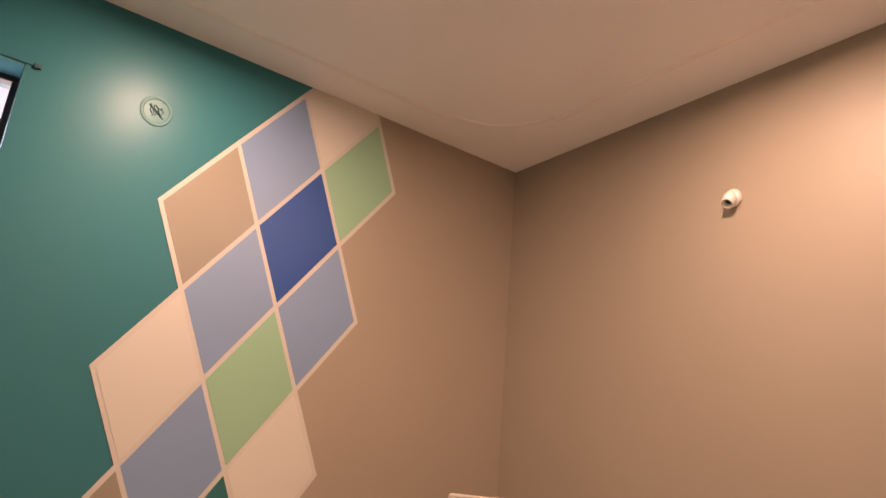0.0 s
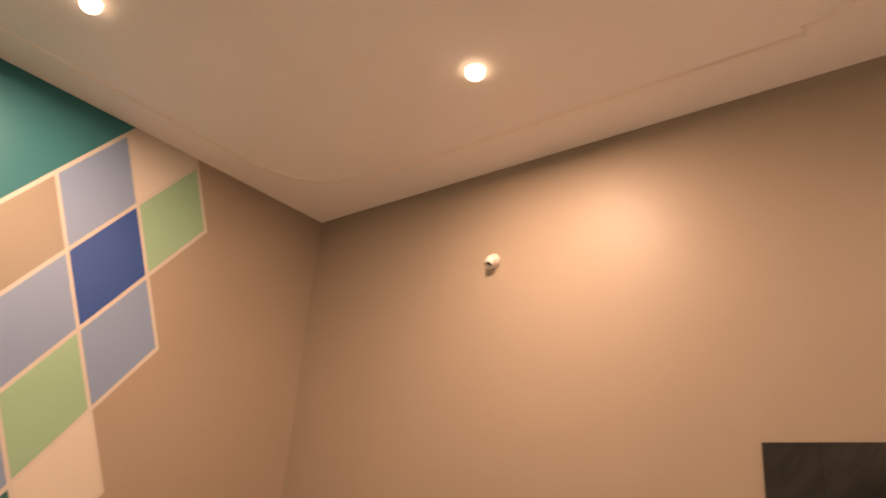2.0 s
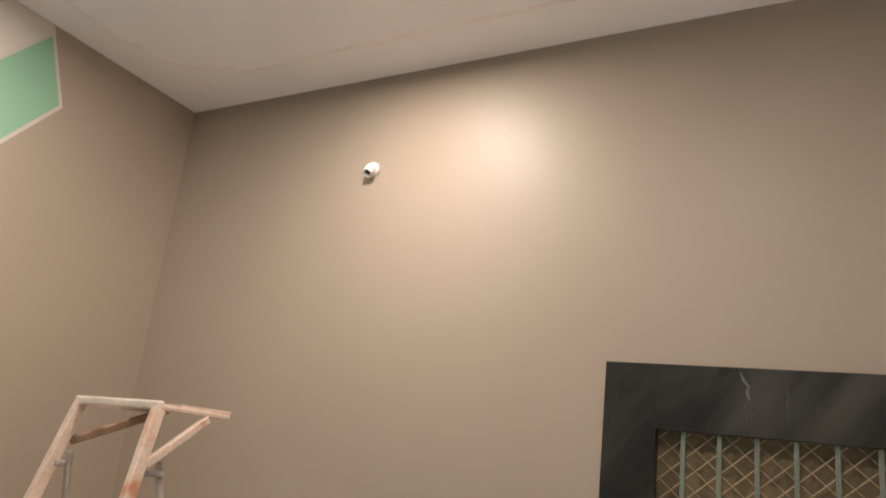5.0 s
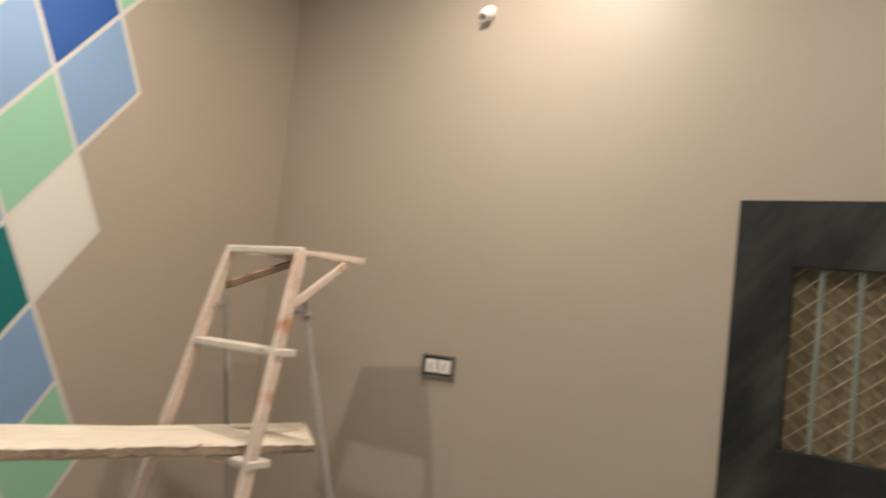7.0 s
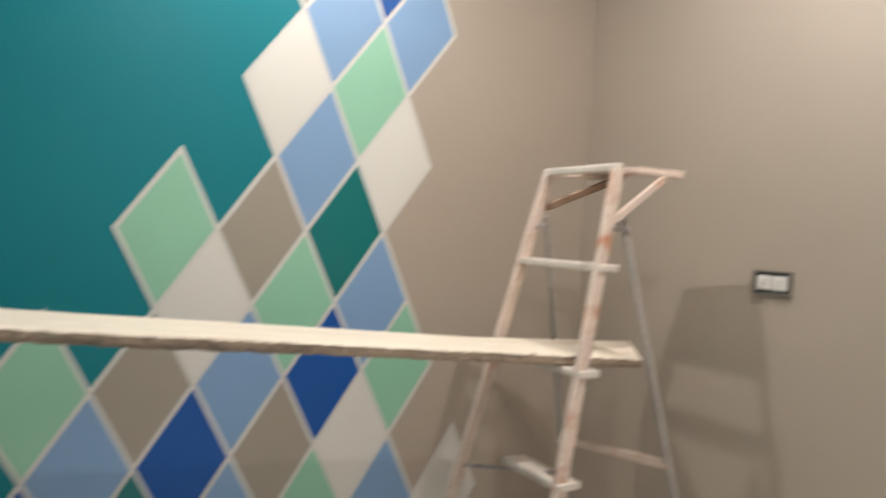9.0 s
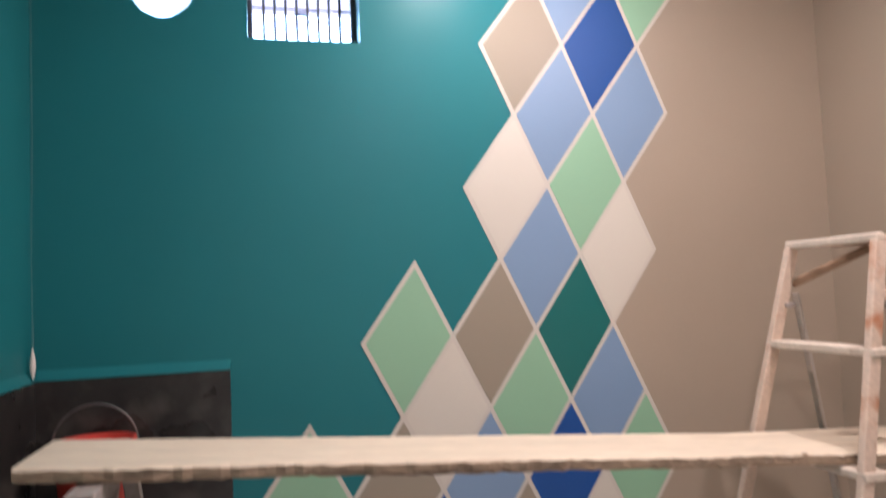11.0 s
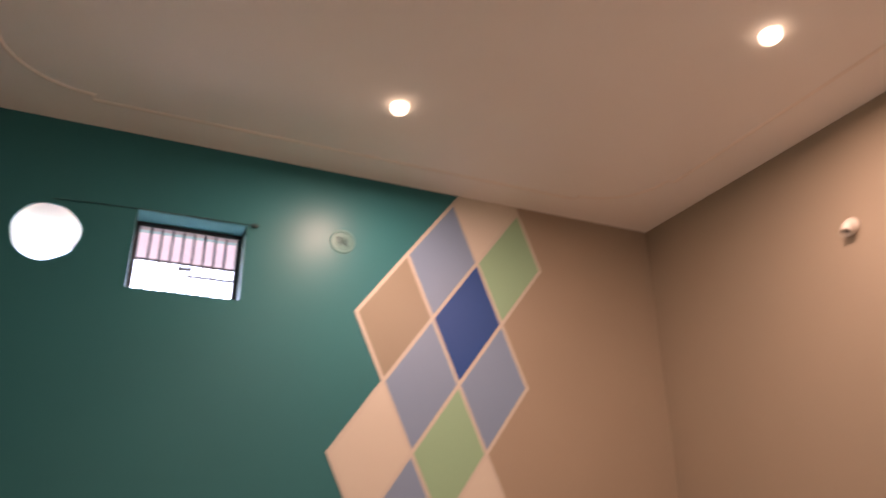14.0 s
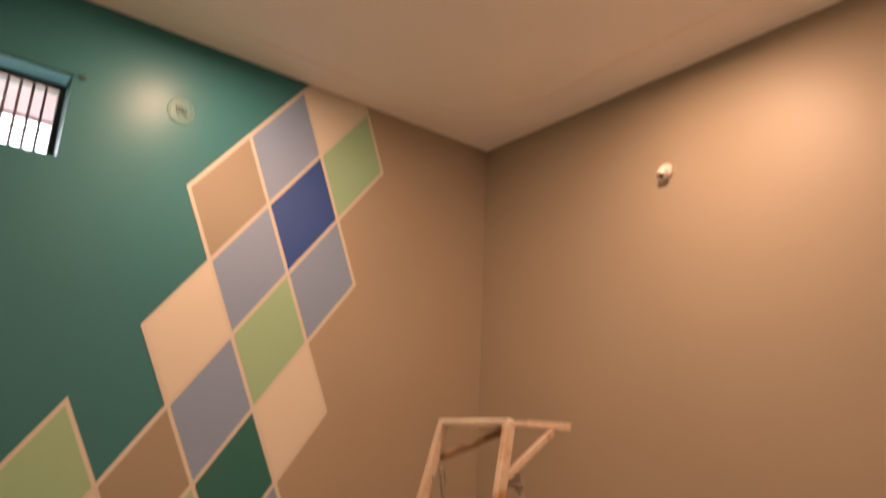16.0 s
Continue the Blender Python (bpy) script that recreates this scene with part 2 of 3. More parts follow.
def pierced_wall(us, vs, holes, put, thick, round_hole=None):
    """A wall on a grid of lines with some cells open: faces, reveals and ends. put(u, v, depth)."""
    bm = bmesh.new()

    def quad(*p):
        bm.faces.new([bm.verts.new(put(*q)) for q in p])
    nu, nv = len(us) - 1, len(vs) - 1
    for i in range(nu):
        for j in range(nv):
            a, b, c, d = us[i], us[i + 1], vs[j], vs[j + 1]
            if (i, j) in holes:
                continue
            if round_hole and round_hole[0] == (i, j):
                _, cu, cv, r = round_hole
                n = 64
                ring, edge = [], []
                for k in range(n):
                    w = 2 * math.pi * k / n
                    dx, dy = math.cos(w), math.sin(w)
                    rr = r * (1 + 0.02 * math.sin(3 * w + 1) + 0.012 * math.sin(7 * w))
                    s = min(((b - cu) if dx > 0 else (cu - a)) / max(abs(dx), 1e-6), ((d - cv) if dy > 0 else (cv - c)) / max(abs(dy), 1e-6))
                    ring.append((cu + rr * dx, cv + rr * dy))
                    edge.append((cu + s * dx, cv + s * dy))
                for k in range(n):
                    m = (k + 1) % n
                    for dep in (0, thick):
                        quad((*ring[k], dep), (*edge[k], dep), (*edge[m], dep), (*ring[m], dep))
                    quad((*ring[k], 0), (*ring[m], 0), (*ring[m], thick), (*ring[k], thick))
                for su, sv, k1 in ((b, d, 0), (a, d, 1), (a, c, 2), (b, c, 3)):
                    near = sorted(range(n), key=lambda k: (edge[k][0] - su) ** 2 + (edge[k][1] - sv) ** 2)[:2]
                    for dep in (0, thick):
                        quad((su, sv, dep), (*edge[near[0]], dep), (*edge[near[1]], dep))
            else:
                for dep in (0, thick):
                    quad((a, c, dep), (b, c, dep), (b, d, dep), (a, d, dep))
            for di, dj, p, q in ((-1, 0, (a, c), (a, d)), (1, 0, (b, c), (b, d)), (0, -1, (a, c), (b, c)), (0, 1, (a, d), (b, d))):
                ii, jj = i + di, j + dj
                if (ii, jj) in holes or not (0 <= ii < nu and 0 <= jj < nv):
                    quad((*p, 0), (*q, 0), (*q, thick), (*p, thick))
    return bm


def on_north(x, z, dep):
    return (x, dep, z)


def on_east(y, z, dep):
    return (dep, y, z)


# ---- structure ----
WIN = (-2.380, -1.980, 2.478, 2.790)      # x0, x1, z0, z1 of the ventilator
HOLE = (-2.663, 2.649, 0.109)
bm = pierced_wall([-W - T_WALL, -2.82, -2.50, WIN[0], WIN[1], 0], [0, WIN[2], WIN[3], H], {(3, 1)}, on_north, T_WALL, ((1, 1), *HOLE))
wall_north = solid("wall_north", bm, TEAL, "teal satin painted wall with a slanting band of diamonds", "wall", "structure")

DOOR = (-2.945, -2.115, 1.895)            # y0, y1, top
bm = pierced_wall([-D - T_WALL, DOOR[0], DOOR[1], T_WALL], [0, DOOR[2], H], {(1, 0)}, on_east, T_WALL)
wall_east = solid("wall_east", bm, BEIGE, "plain beige satin painted wall", "wall", "structure")
bm = box(bmesh.new(), (-W - T_WALL, -D - T_WALL, 0), (-W, 0, H))
solid("wall_west", bm, TEAL, "plain teal satin painted wall", "wall", "structure")
# wall behind the camera is unseen; made white to bounce light back
bm = box(bmesh.new(), (-W, -D - T_WALL, 0), (0, -D, H))
solid("wall_south", bm, WHITE, "plain white painted wall", "wall", "structure")
bm = box(bmesh.new(), (-W - T_WALL, -D - T_WALL, -0.15), (T_WALL, T_WALL, 0))
solid("floor", bm, TILE, "pale tiled floor", "floor", "structure")
bm = box(bmesh.new(), (-W - T_WALL, -D - T_WALL, H), (T_WALL, T_WALL, H + 0.15))
solid("ceiling", bm, WHITE, "white plaster ceiling with a thin raised border", "ceiling", "structure")


def ridge_line():
    """One quarter turn in each corner with a small step at both ends, straight runs between."""
    r, s = 0.28, 0.035
    x0, x1, y0, y1 = -W + 0.18, -0.235, -2.685, -0.185
    pts = []
    for cx, cy, a0 in ((x1, y1, 90), (x0, y1, 180), (x0, y0, 270), (x1, y0, 0)):
        sx, sy = (1 if cx == x1 else -1), (1 if cy == y1 else -1)
        ox, oy = cx - sx * (r + s), cy - sy * (r + s)
        arc = []
        for k in range(13):
            w = radians(90 * k / 12)
            arc.append((ox + sx * r * math.sin(w), oy + sy * r * math.cos(w)))
        run = [(ox, oy + sy * (r + s))] + arc + [(ox + sx * (r + s), oy)]
        if sx * sy < 0:
            run.reverse()
        pts.append(run)
    ne, nw, sw, se = pts
    loop = ne + se + sw + nw
    return loop


loop = ridge_line()
bm = bmesh.new()
prof = ((-0.010, 0.0), (-0.006, -0.0044), (0.0, -0.0058), (0.006, -0.0044), (0.010, 0.0))
rings = []
for k, (px, py) in enumerate(loop):
    a, b = Vector(loop[k - 1]), Vector(loop[(k + 1) % len(loop)])
    d = (b - a).normalized()
    nrm = Vector((-d.y, d.x))
    rings.append([bm.verts.new((px + nrm.x * u, py + nrm.y * u, H + v)) for u, v in prof])
for k in range(len(rings)):
    a, b = rings[k], rings[(k + 1) % len(rings)]
    for i in range(len(prof) - 1):
        bm.faces.new((a[i], a[i + 1], b[i + 1], b[i]))
solid("trim", bm, RIDGE, "thin raised plaster border line on the ceiling", "moulding", "structure", smooth=True)

# outside the ventilator
# added ground, bounces daylight onto the underside of the hood
bm = box(bmesh.new(), (-30, T_WALL, -0.6), (30, 60, -0.5))
solid("ground", bm, CONCRETE, "pale concrete ground outside", "ground", "structure")
bm = box(bmesh.new(), (-W - 0.6, T_WALL, 2.985), (0.5, 1.08, 3.07), 0.006)
solid("window_hood", bm, LILAC, "pale lilac concrete sunshade slab above the ventilator outside", "sunshade", "structure")


# ---- diamonds painted on wall_north ----
def node_at(i, j):
    """A crossing of the painted lines, which lean and widen a little downwards."""
    x = -1.4724 + 0.16842 * i - 0.04996 * j - 0.0007 * i * i - 0.00086 * i * j + 0.00179 * j * j
    z = 2.7681 + 0.0049 * i - 0.27744 * j + 0.0003 * j * j
    return Vector((x, z))


def clipped(poly, top, bottom):
    for keep, lim in ((lambda p: p.y <= top, top), (lambda p: p.y >= bottom, bottom)):
        out = []
        for a, b in zip(poly, poly[1:] + poly[:1]):
            if keep(a):
                out.append(a)
            if keep(a) != keep(b):
                out.append(a.lerp(b, (lim - a.y) / (b.y - a.y)))
        poly = out
    return poly


def offset(poly, d):
    """The same convex outline moved outwards by d."""
    out = []
    area = sum(a.x * b.y - b.x * a.y for a, b in zip(poly, poly[1:] + poly[:1]))
    s = 1 if area > 0 else -1
    for k, p in enumerate(poly):
        a, b = poly[k - 1], poly[(k + 1) % len(poly)]
        e, f = (p - a).normalized(), (b - p).normalized()
        n1, n2 = Vector((e.y, -e.x)) * s, Vector((f.y, -f.x)) * s
        h = (n1 + n2).normalized()
        out.append(p + h * (d / max(h.dot(n1), 0.3)))
    return out


# beige half of the wall, from the middle of the band to the corner
edge = [node_at(3, j) for j in (-1.2, 1, 3, 5, 7, 9, 10.2)]
edge[0].y, edge[-1].y = H, 0.0
bm = slab(bmesh.new(), [(0, H)] + [tuple(p) for p in edge] + [(0, 0)], on_north, -0.0012, 0.001)
beige_half = part("beige_paint", bm, BEIGE, wall_north, "beige satin paint beside the diamonds")

CELLS = {
    -1: {3: "W"}, 0: {2: "L", 4: "G"}, 1: {1: "T", 3: "B"}, 2: {2: "L", 4: "L"}, 3: {1: "W", 3: "G"},
    4: {2: "L", 4: "W"}, 5: {-1: "G", 1: "T", 3: "D"}, 6: {0: "W", 2: "G", 4: "L"},
    7: {-3: "G", -1: "T", 1: "L", 3: "B", 5: "G"}, 8: {-2: "L", 0: "B", 2: "T", 4: "W"},
    9: {-3: "B", -1: "D", 1: "L", 3: "G", 5: "L", 7: "W"}, 10: {-2: "G", 0: "T", 2: "W", 4: "B", 6: "G"},
}
COLOUR_WORDS = {"W": "off-white", "L": "light blue", "G": "mint green", "B": "royal blue", "T": "taupe", "D": "dark teal"}
count = 0
for j, row in CELLS.items():
    for i, key in row.items():
        cell = [node_at(i, j - 1), node_at(i + 1, j), node_at(i, j + 1), node_at(i - 1, j)]
        rim = clipped(offset(cell, 0.0078), H - 0.002, 0.002)
        fill = clipped(offset(cell, -0.0078), H - 0.002, 0.002)
        count += 1
        dep = -0.0022 - 0.000012 * (count % 40)
        b = slab(bmesh.new(), [tuple(p) for p in rim], on_north, dep, 0.001)
        rim_ob = part("diamond_border", b, CREAM, wall_north)
        b = slab(bmesh.new(), [tuple(p) for p in fill], on_north, -0.0034, -0.001)
        part("diamond", b, PAINTS[key], rim_ob, COLOUR_WORDS[key] + " painted diamond")

# ---- ventilator window ----
window = thing("window_1", "small barred ventilator window with a dark steel grille", "window", (-2.18, 0.13, WIN[2]), kind="structure")
fx, fz = (WIN[1] - WIN[0]) / 2, WIN[3] - WIN[2]
for name, lo, hi in (("window_frame", (-fx, -0.02, fz - 0.022), (fx, 0.02, fz)), ("window_frame", (-fx, -0.02, 0), (fx, 0.02, 0.02)),
                     ("window_frame", (-fx, -0.02, 0.02), (-fx + 0.018, 0.02, fz - 0.022)), ("window_frame", (fx - 0.018, -0.02, 0.02), (fx, 0.02, fz - 0.022))):
    part(name, box(bmesh.new(), lo, hi, 0.003), STEEL, window)
for k in range(1, 9):
    x = -fx + 0.018 + (2 * fx - 0.036) * k / 9
    part("bar", tube(bmesh.new(), [(x, 0, 0.02), (x, 0, fz - 0.022)], 0.0052), STEEL, window)
for z, x0 in ((fz * 0.52, -fx + 0.018), (fz * 0.37, 0.0)):
    part("cross_bar", box(bmesh.new(), (x0, -0.004, z - 0.004), (fx - 0.018, 0.004, z + 0.004), 0.001), STEEL, window)
# thin sheet added under the soffit, coloured as if daylight fell on it
part("reveal_daylight", box(bmesh.new(), (-fx + 0.002, -0.129, fz - 0.005), (fx - 0.002, -0.021, fz - 0.001), 0.001), REVEAL_DAYLIT, window, "pale teal painted soffit")
part("latch", box(bmesh.new(), (-0.03, -0.022, fz * 0.42), (0.02, -0.006, fz * 0.46), 0.004), STEEL, window)

# round hole with a milky sheet, and a cable along the top
bm = disc(bmesh.new(), HOLE[2] * 1.01, Matrix.Translation((HOLE[0], 0.010, HOLE[1])) @ pose(0, 0, 0, 90), 48)
solid("hole_cover", bm, milky, "milky plastic sheet glowing in a round wall hole", "plastic sheet")
cable = thing("cable", "thin dark cable run along the wall above the ventilator", "cable", (-2.3, 0, 2.78))
part("wire", tube(bmesh.new(), [(-0.36, -0.004, -0.006), (-0.2, -0.005, 0.002), (0.0, -0.004, 0.008), (0.2, -0.005, 0.010), (0.36, -0.004, 0.012)], 0.0016, 6), JWIRE, cable)
part("clip", box(bmesh.new(), (0.340, -0.010, 0.004), (0.362, 0, 0.020), 0.003), JWIRE, cable)


# ---- recessed downlights ----
def downlight():
    ob = thing("downlight", "round recessed downlight, lit, in the white ceiling", "ceiling light", group="ceiling downlights")
    part("rim", lathe(bmesh.new(), [(0.034, 0), (0.0405, 0.0), (0.0400, -0.0010), (0.038, -0.0018), (0.0348, -0.0020)], close=True), PVC, ob, "white plastic rim", smooth=True)
    part("lens", lathe(bmesh.new(), [(0.0345, -0.001), (0.0343, -0.014), (0.0315, -0.0240), (0.025, -0.0305), (0.013, -0.0345), (0.0005, -0.0355)]), GLOW, ob, "glowing domed frosted lens", smooth=True)
    return ob


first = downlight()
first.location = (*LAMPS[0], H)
# the last copy houses the unseen third lamp
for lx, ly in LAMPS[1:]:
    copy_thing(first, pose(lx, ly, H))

# ---- things on the walls ----
jbox = thing("junction_box", "round clear plastic junction cover with coiled wires on teal wall", "junction box", (-1.592, 0, H - 0.316))
lie = pose(0, 0, 0, 90)
part("rim", lathe(bmesh.new(), [(0.041, 0), (0.053, 0), (0.0525, 0.0016), (0.050, 0.0030), (0.046, 0.0034), (0.041, 0.0024)], lie, close=True), SMEARED, jbox, "rim smeared with teal", smooth=True)
part("cover", lathe(bmesh.new(), [(0.042, 0.0022), (0.030, 0.0034), (0.002, 0.0040)], lie), SMEARED, jbox, "paint-smeared clear cover", smooth=True)
for k, (x, lean) in enumerate(((-0.020, -0.55), (-0.013, -0.25), (-0.002, -0.6), (0.008, -0.75), (0.017, -0.1), (0.004, 0.7))):
    h = (0.014, 0.020, 0.017, 0.021, 0.012, 0.015)[k]
    pts = [(x + lean * h * w + 0.004 * math.sin(3 * w + 2 * k), -0.0056 - 0.001 * (k % 2), h * w + 0.002 * math.cos(3 * k)) for w in (-1, -0.6, -0.2, 0.2, 0.6, 1)]
    part("wire", tube(bmesh.new(), pts, 0.0017, 6), JWIRE, jbox)

# angled batten lamp holder
hold = thing("lamp_holder", "white plastic angled batten lamp holder, empty, on beige wall", "lamp holder", (0, -1.095, 2.675))
out = pose(0, 0, 0, 0, -90)
hold.scale = (0.85, 0.85, 0.85)
part("base", lathe(bmesh.new(), [(0.0, 0), (0.036, 0), (0.037, 0.008), (0.033, 0.018), (0.026, 0.026), (0.0, 0.026)], out), PVC, hold, smooth=True)
tilt = Matrix.Translation((-0.016, 0.0, 0.004)) @ look((0, 0, 0), (-0.62, 0.02, -0.78)) @ pose(0, 0, 0, 180)
part("socket", lathe(bmesh.new(), [(0.024, 0.0), (0.028, 0.012), (0.027, 0.028), (0.0245, 0.030), (0.0245, 0.050), (0.021, 0.052), (0.017, 0.050), (0.016, 0.026), (0.0, 0.026)], tilt), PVC, hold, smooth=True)
# black disc stands for the shade inside the empty socket
part("mouth_disc", disc(bmesh.new(), 0.0158, tilt @ Matrix.Translation((0, 0, 0.030))), BLACK, hold, "dark open mouth")

# switch box
sw = thing("switch_box", "two-gang ivory switch in a dark grey box frame", "switch", (0, -1.012, 1.305))
HW, HH = 0.074, 0.043
for lo, hi in (((-0.013, -HW, HH - 0.008), (0, HW, HH)), ((-0.013, -HW, -HH), (0, HW, -HH + 0.008)), ((-0.013, -HW, -HH + 0.008), (0, -HW + 0.012, HH - 0.008)), ((-0.013, HW - 0.012, -HH + 0.008), (0, HW, HH - 0.008))):
    part("frame", box(bmesh.new(), lo, hi, 0.002), BOXGREY, sw)
part("back_plate", box(bmesh.new(), (-0.003, -HW + 0.012, -HH + 0.008), (0.0, HW - 0.012, HH - 0.008)), BLACK, sw)
for k, y in enumerate((-0.030, 0.030)):
    b = box(bmesh.new(), (-0.011, y - 0.0275, -0.0255), (-0.003, y + 0.0275, 0.0255), 0.004)
    rk = part("rocker", b, SWITCH, sw, "ivory rocker plate smeared with paint")
    part("slot", box(bmesh.new(), (-0.0118, y - 0.004, -0.014), (-0.0108, y + 0.003, 0.012)), GREYWOOD, rk)

# ---- dark stone backing, ledge and bucket in the corner ----
stone = thing("stone_backing", "black polished stone backing panels in the corner", "stone panel", (-W, 0, 0.815))
part("panel", box(bmesh.new(), (0.0, -0.014, 0), (W - 2.464, 0, 0.505), 0.002), STONE, stone)
part("panel", box(bmesh.new(), (0, -1.10, 0), (0.014, -0.0145, 0.505), 0.002), STONE, stone)
for corner in (((0.015, 0.505), (W - 2.460, 0.505), "n"), ((-1.105, 0.505), (-0.0005, 0.505), "w")):
    (a, z), (b, _), side = corner
    m = bmesh.new()
    for u in (a, b):
        tip = -0.012 if u == b and side == "n" else 0.0
        for d, h in ((0.0, z), (0.019, z), (0.017, z + 0.005), (0.0, z + 0.034)):
            m.verts.new((u + tip * (d > 0) * 0.5, -d, h) if side == "n" else (d, u, h))
    m.verts.ensure_lookup_table()
    v = m.verts
    for i in range(4):
        m.faces.new((v[i], v[(i + 1) % 4], v[4 + (i + 1) % 4], v[4 + i]))
    m.faces.new(v[:4])
    m.faces.new(v[4:])
    part("plaster_lip", m, TEAL, stone, "sloping teal-painted plaster lip over the stone")
ledge = thing("stone_ledge", "pale stone ledge carried on a low wall", "ledge", (-W, 0, 0))
part("slab", box(bmesh.new(), (0, -0.34, 0.785), (W - 2.45, 0, 0.814), 0.004), LEDGE, ledge)
part("support", box(bmesh.new(), (0.02, -0.30, 0), (W - 2.50, -0.001, 0.785), 0.004), GREYWOOD, ledge, "grey rendered support")

bucket = thing("bucket", "red plastic paint bucket with a wire handle on the ledge", "bucket", (-2.855, -0.17, 0.815))
part("body", lathe(bmesh.new(), [(0.0, 0.0), (0.085, 0.0), (0.112, 0.315), (0.120, 0.320), (0.120, 0.335), (0.108, 0.335), (0.082, 0.010), (0.0, 0.010)]), RED, bucket, smooth=True)
part("handle", tube(bmesh.new(), [(0.122 * math.cos(w), 0.01, 0.315 + 0.125 * math.sin(w)) for w in [math.pi * k / 16 for k in range(17)]], 0.003), GREYMETAL, bucket, "bent wire handle")

cord = thing("hanging_cord", "thin white cord hanging down the corner with a plastic connector", "cord", (-W + 0.018, -0.05, H))
part("cord", tube(bmesh.new(), [(0.004, 0, 0), (0.0, 0.004, -0.5), (0.003, 0, -1.0), (-0.002, 0.002, -1.4), (0.002, 0, -1.68)], 0.0012, 6), CREAMTEAL, cord)
part("connector", lathe(bmesh.new(), [(0.0015, -1.67), (0.005, -1.69), (0.009, -1.71), (0.009, -1.735), (0.006, -1.755), (0.0015, -1.77)], n=16), PVC, cord, "cream plastic connector", smooth=True)

# ---- door with a mesh panel in the east wall ----
door = thing("door_1", "closed dark-stained wooden door with a barred mesh panel", "door", (0, -2.398, -0.006), kind="structure")
door.rotation_euler = (radians(1.6), 0, 0)
hw, far, top = 0.392, -0.558, 1.920
P0, P1, PB, PT = far + 0.158, hw - 0.158, 1.215, 1.728
for name, lo, hi in (("stile", (-0.010, hw - 0.158, 0.008), (0.030, hw - 0.002, top - 0.002)), ("stile", (-0.010, far + 0.002, 0.008), (0.030, far + 0.158, top - 0.002)),
                     ("top_rail", (-0.0095, P0, PT), (0.030, P1, top - 0.002)), ("lock_rail", (-0.0095, P0, 0.98), (0.030, P1, PB)),
                     ("bottom_rail", (-0.0095, P0, 0.008), (0.030, P1, 0.22)), ("lower_panel", (0.006, P0, 0.22), (0.03, P1, 0.98))):
    part(name, box(bmesh.new(), lo, hi, 0.0012), DOORWOOD, door)
# board added behind the mesh; its brown stands in for a dim room
backing = part("mesh_backing", box(bmesh.new(), (0.046, P0 - 0.02, PB - 0.02), (0.052, P1 + 0.02, PT + 0.02)), BROWN, door, "dusty brown board behind the mesh")
DRIPS = (((0.006, 1.905, 0.004), (-0.004, 1.880, 0.010), (-0.016, 1.866, 0.007), (-0.012, 1.848, 0.010), (-0.018, 1.828, 0.005)),
         ((-0.010, 1.822, 0.003), (-0.009, 1.790, 0.004), (-0.012, 1.760, 0.002)), ((-0.022, 1.826, 0.003), (-0.021, 1.790, 0.003), (-0.024, 1.752, 0.002)),
         ((-0.112, 1.868, 0.003), (-0.116, 1.842, 0.006), (-0.112, 1.815, 0.003), (-0.116, 1.776, 0.002)))
for k, drip in enumerate(DRIPS):
    outline = [(y - w / 2, z) for y, z, w in drip] + [(y + w / 2, z) for y, z, w in reversed(drip)]
    part("drip", slab(bmesh.new(), outline, on_east, -0.0104, -0.009), SCUFF if k == 0 else STREAK, door, "pale dried drip on the rail")
y = P1 - 0.075
while y > P0 + 0.03:
    part("bar", box(bmesh.new(), (0.004, y - 0.0065, PB), (0.014, y + 0.0065, PT), 0.002), GREENBAR, door, "grey-green painted bar")
    y -= 0.0975
b = bmesh.new()
yy = P0 - 0.66
while yy < P1 + 0.66:
    for s in (1, -1):
        # one strand, cut to the panel
        z0, z1 = PB, PT
        ya, yb = yy, yy + s * (z1 - z0) / 0.88
        t0, t1 = 0.0, 1.0
        lo, hi = sorted(((P0 - ya) / (yb - ya), (P1 - ya) / (yb - ya)))
        t0, t1 = max(t0, lo), min(t1, hi)
        if t1 - t0 > 0.03:
            a = (0.030 + 0.002 * s, ya + (yb - ya) * t0, z0 + (z1 - z0) * t0)
            c = (0.030 + 0.002 * s, ya + (yb - ya) * t1, z0 + (z1 - z0) * t1)
            bar(b, a, c, 0.0034 if s < 0 else 0.0022, 0.0022 if s < 0 else 0.0015, (0, 0, 1), 0)
    yy += 0.066
part("wire_mesh", b, MESH, door, "bronze diamond wire mesh")

# ---- step ladder ----
ladder = thing("step_ladder", "paint-splashed pale wooden step ladder with a small platform", "ladder", (-0.62, -0.683, 0))
TOP, LEAN = 1.66, 0.25
REAR_EDGE = {-1: (0.290, -0.188), 1: (0.262, 0.060)}


def front(z, s):
    """The middle of a front rail at height z; s is -1 for one rail and 1 for the other."""
    return Vector((-LEAN * (TOP - z), s * (0.176 + 0.080 * (TOP - z)) - 0.006 - 0.012 * (TOP - z), z))


def rear(z, s):
    if s > 0:
        return Vector((-0.010 + 0.200 * (1.50 - z), s * (0.158 + 0.052 * (1.5 - z)), z))
    return Vector((0.055 + 0.286 * (1.50 - z), s * (0.158 + 0.052 * (1.5 - z)), z))


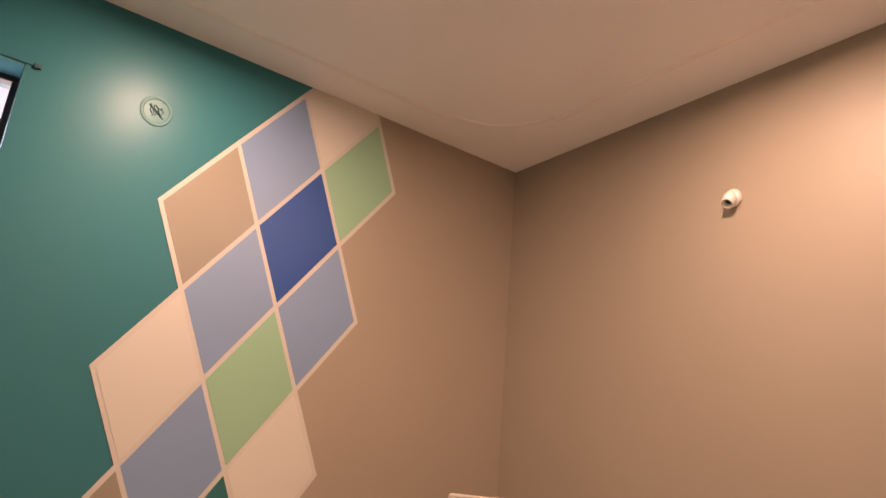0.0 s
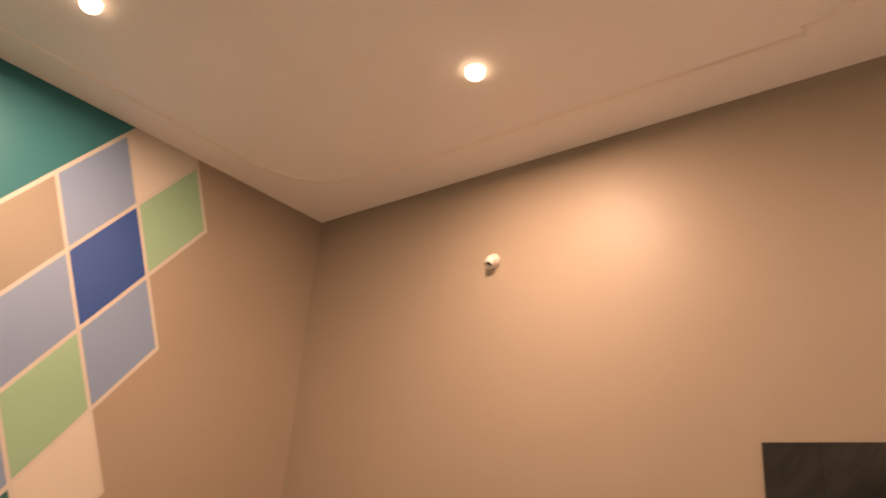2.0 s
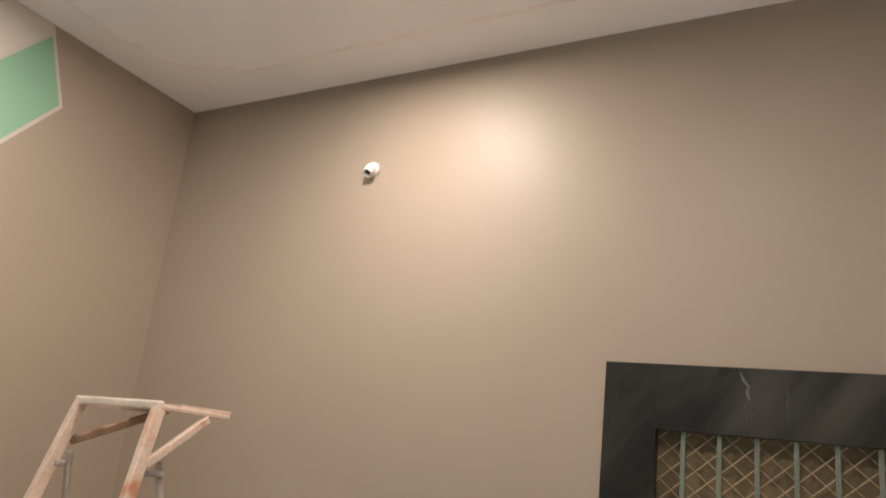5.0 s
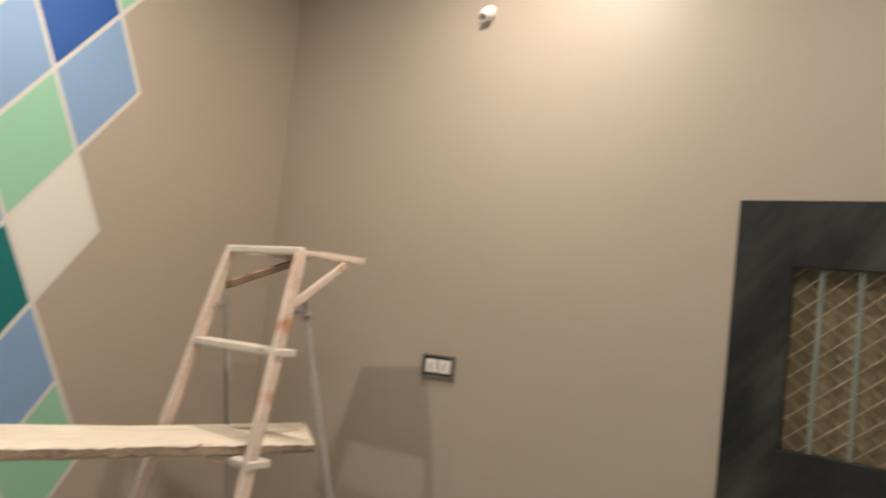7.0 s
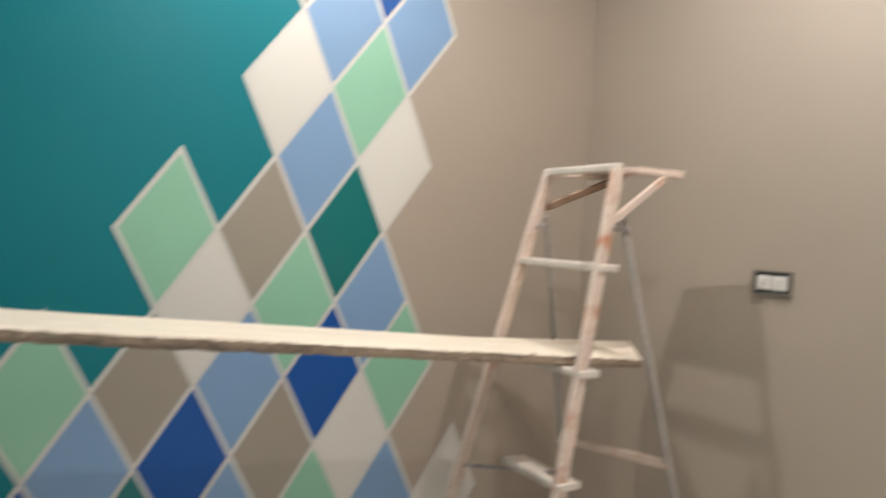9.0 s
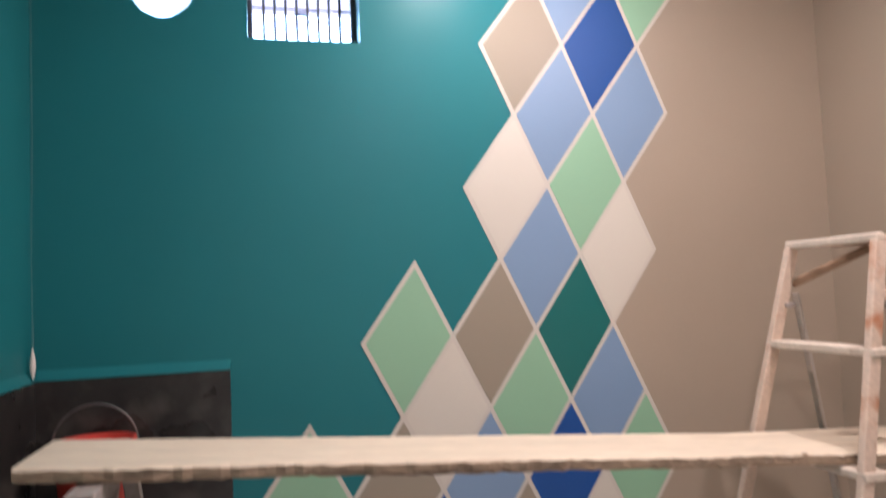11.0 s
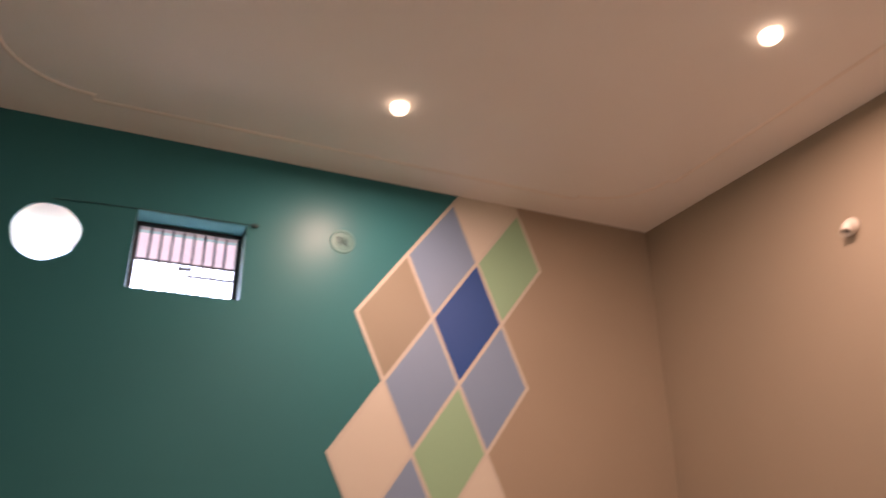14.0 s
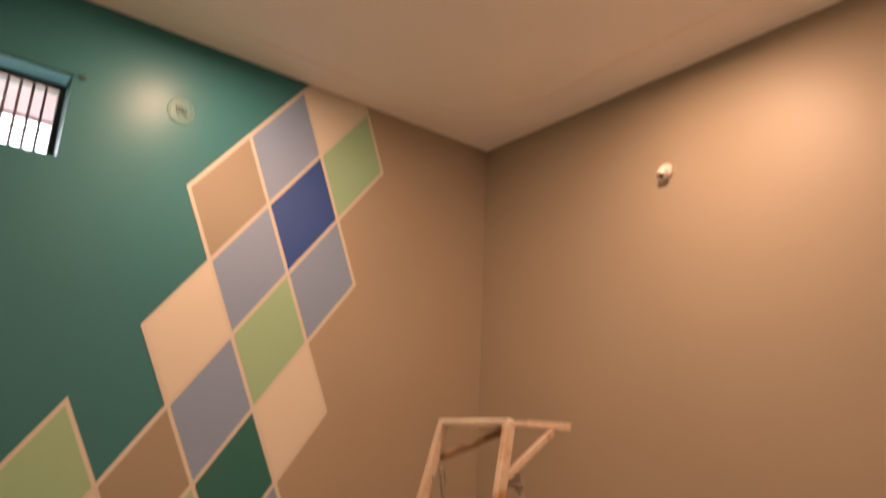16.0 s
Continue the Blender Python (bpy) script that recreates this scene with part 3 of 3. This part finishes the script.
for s in (-1, 1):
    part("rail", bar(bmesh.new(), front(0.0, s), front(TOP - 0.012, s), 0.026, 0.040, (0, 1, 0)), LADDER, ladder, "splashed front rail")
    part("rear_leg", bar(bmesh.new(), rear(0.0, s), rear(1.50, s), 0.026 if s > 0 else 0.020, 0.014 if s > 0 else 0.024, (0, 1, 0)), FADED, ladder)
    part("bracket", bar(bmesh.new(), front(1.485 if s < 0 else 1.53, s) + Vector((0.02 if s < 0 else 0.03, 0, 0)), Vector((REAR_EDGE[s][0] - (0.088 if s < 0 else 0.06), REAR_EDGE[s][1], TOP - 0.022)), 0.020, 0.026, (0, 1, 0)), LADDER if s < 0 else BROWNWOOD, ladder, "slanting platform brace")
    part("hinge", box(bmesh.new(), (-0.045, s * 0.172 - 0.012, 1.452), (0.005 if s > 0 else 0.075, s * 0.172 + 0.010, 1.470), 0.004), GREYWOOD, ladder, "dark hinge block")
    part("platform_bearer", bar(bmesh.new(), (-0.005, s * 0.170, TOP - 0.006), (*REAR_EDGE[s], TOP - 0.006), 0.022, 0.017, (0, 1, 0)), LADDER, ladder)
bm = slab(bmesh.new(), [(0.095, -0.175), (0.095, 0.120), (REAR_EDGE[1][0], REAR_EDGE[1][1] + 0.012), (REAR_EDGE[-1][0], REAR_EDGE[-1][1] - 0.012)], lambda u, v, d: (u, v, d), TOP + 0.012, TOP + 0.0028)
part("platform", bm, LADDER, ladder, "splashed platform board")
part("platform_edge", box(bmesh.new(), (-0.018, -0.195, TOP - 0.014), (0.010, 0.186, TOP + 0.012), 0.006), STEP, ladder, "whitewashed front edge")
for z in (1.335, 1.01, 0.685, 0.36, 0.06):
    a, b = front(z, -1), front(z, 1)
    m = bmesh.new()
    far_end = a.y + 0.27 if z == 0.685 else b.y + 0.012      # one step is broken off short
    box(m, (a.x - 0.020, a.y - 0.022, z - 0.012), (a.x + 0.062, far_end, z + 0.011), 0.004)
    part("step", m, STEP, ladder, "whitewashed flat step")
part("cross_bar", bar(bmesh.new(), rear(0.665, -1) + Vector((0, -0.008, 0)), rear(0.655, 1) + Vector((0, 0.02, 0)), 0.02, 0.030, (1, 0, 0)), LADDER, ladder, "weathered rear cross bar")
part("tie_rod", bar(bmesh.new(), front(0.585, 1) + Vector((0.01, 0.03, 0)), front(0.715, -1) + Vector((0.03, 0, 0)), 0.012, 0.016, (0, 0, 1)), GREYWOOD, ladder, "thin tie stick")
part("tie_rod", bar(bmesh.new(), rear(0.34, 0.6), rear(0.50, -1) + Vector((0, -0.03, 0)), 0.014, 0.020, (0, 0, 1)), STEP, ladder, "pale lower stick")

# ---- scaffold plank and what carries its far end ----
plank = thing("scaffold_plank", "long rough pale plank laid on the ladder step", "plank", (-0.85, -0.70, 1.026))
b = bmesh.new()
rise, n = -0.077, 120
grid = []
rnd = random.Random(4)
x0, x1, half, th = 0.40, -2.02, 0.155, 0.036
for k in range(n + 1):
    x = x0 + (x1 - x0) * k / n
    z = rise * x
    cut = 0.26 * max(0.0, 1 - k / 24)
    w1 = half + 0.005 * math.sin(k * 0.19) + rnd.uniform(-0.004, 0.004)
    low = rnd.uniform(-0.001, 0.011) * (0.2 if abs(x) < 0.16 or x < -1.7 else 1.0)
    w2 = half + 0.018 + 0.003 * math.sin(k * 0.12 + 2) + rnd.uniform(-0.002, 0.002)
    grid.append([b.verts.new((x, -w1 + 0.012, z + low * 0.3)), b.verts.new((x, -w1 - 0.001, z + 0.006 + low)), b.verts.new((x, -w1 - 0.001 + rnd.uniform(-0.002, 0.002), z + th - 0.006 + rnd.uniform(-0.002, 0.002))), b.verts.new((x, -w1 + 0.006, z + th)),
                 b.verts.new((x + cut, w2 - 0.006, z + th)), b.verts.new((x + cut, w2, z + th - 0.006)), b.verts.new((x + cut, w2, z))])
for p, q in zip(grid, grid[1:]):
    for i in range(7):
        b.faces.new((p[i], p[(i + 1) % 7], q[(i + 1) % 7], q[i]))
b.faces.new(grid[0])
b.faces.new(grid[-1][::-1])
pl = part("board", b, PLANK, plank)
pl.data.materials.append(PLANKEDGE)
# faces that do not point up take the darker, rougher material
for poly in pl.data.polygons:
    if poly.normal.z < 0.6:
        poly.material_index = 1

trestle = thing("trestle", "plain wooden trestle under the end of the plank", "trestle", (-2.72, -0.70, 0))
zt = 1.026 + rise * (-2.72 + 0.85)
part("top_beam", box(bmesh.new(), (-0.03, -0.24, zt - 0.05), (0.03, 0.24, zt - 0.0025), 0.004), GREYWOOD, trestle)
for sx in (-1, 1):
    for sy in (-1, 1):
        part("leg", bar(bmesh.new(), (sx * 0.17, sy * 0.26, 0), (sx * 0.02, sy * 0.20, zt - 0.05), 0.03, 0.04), GREYWOOD, trestle)
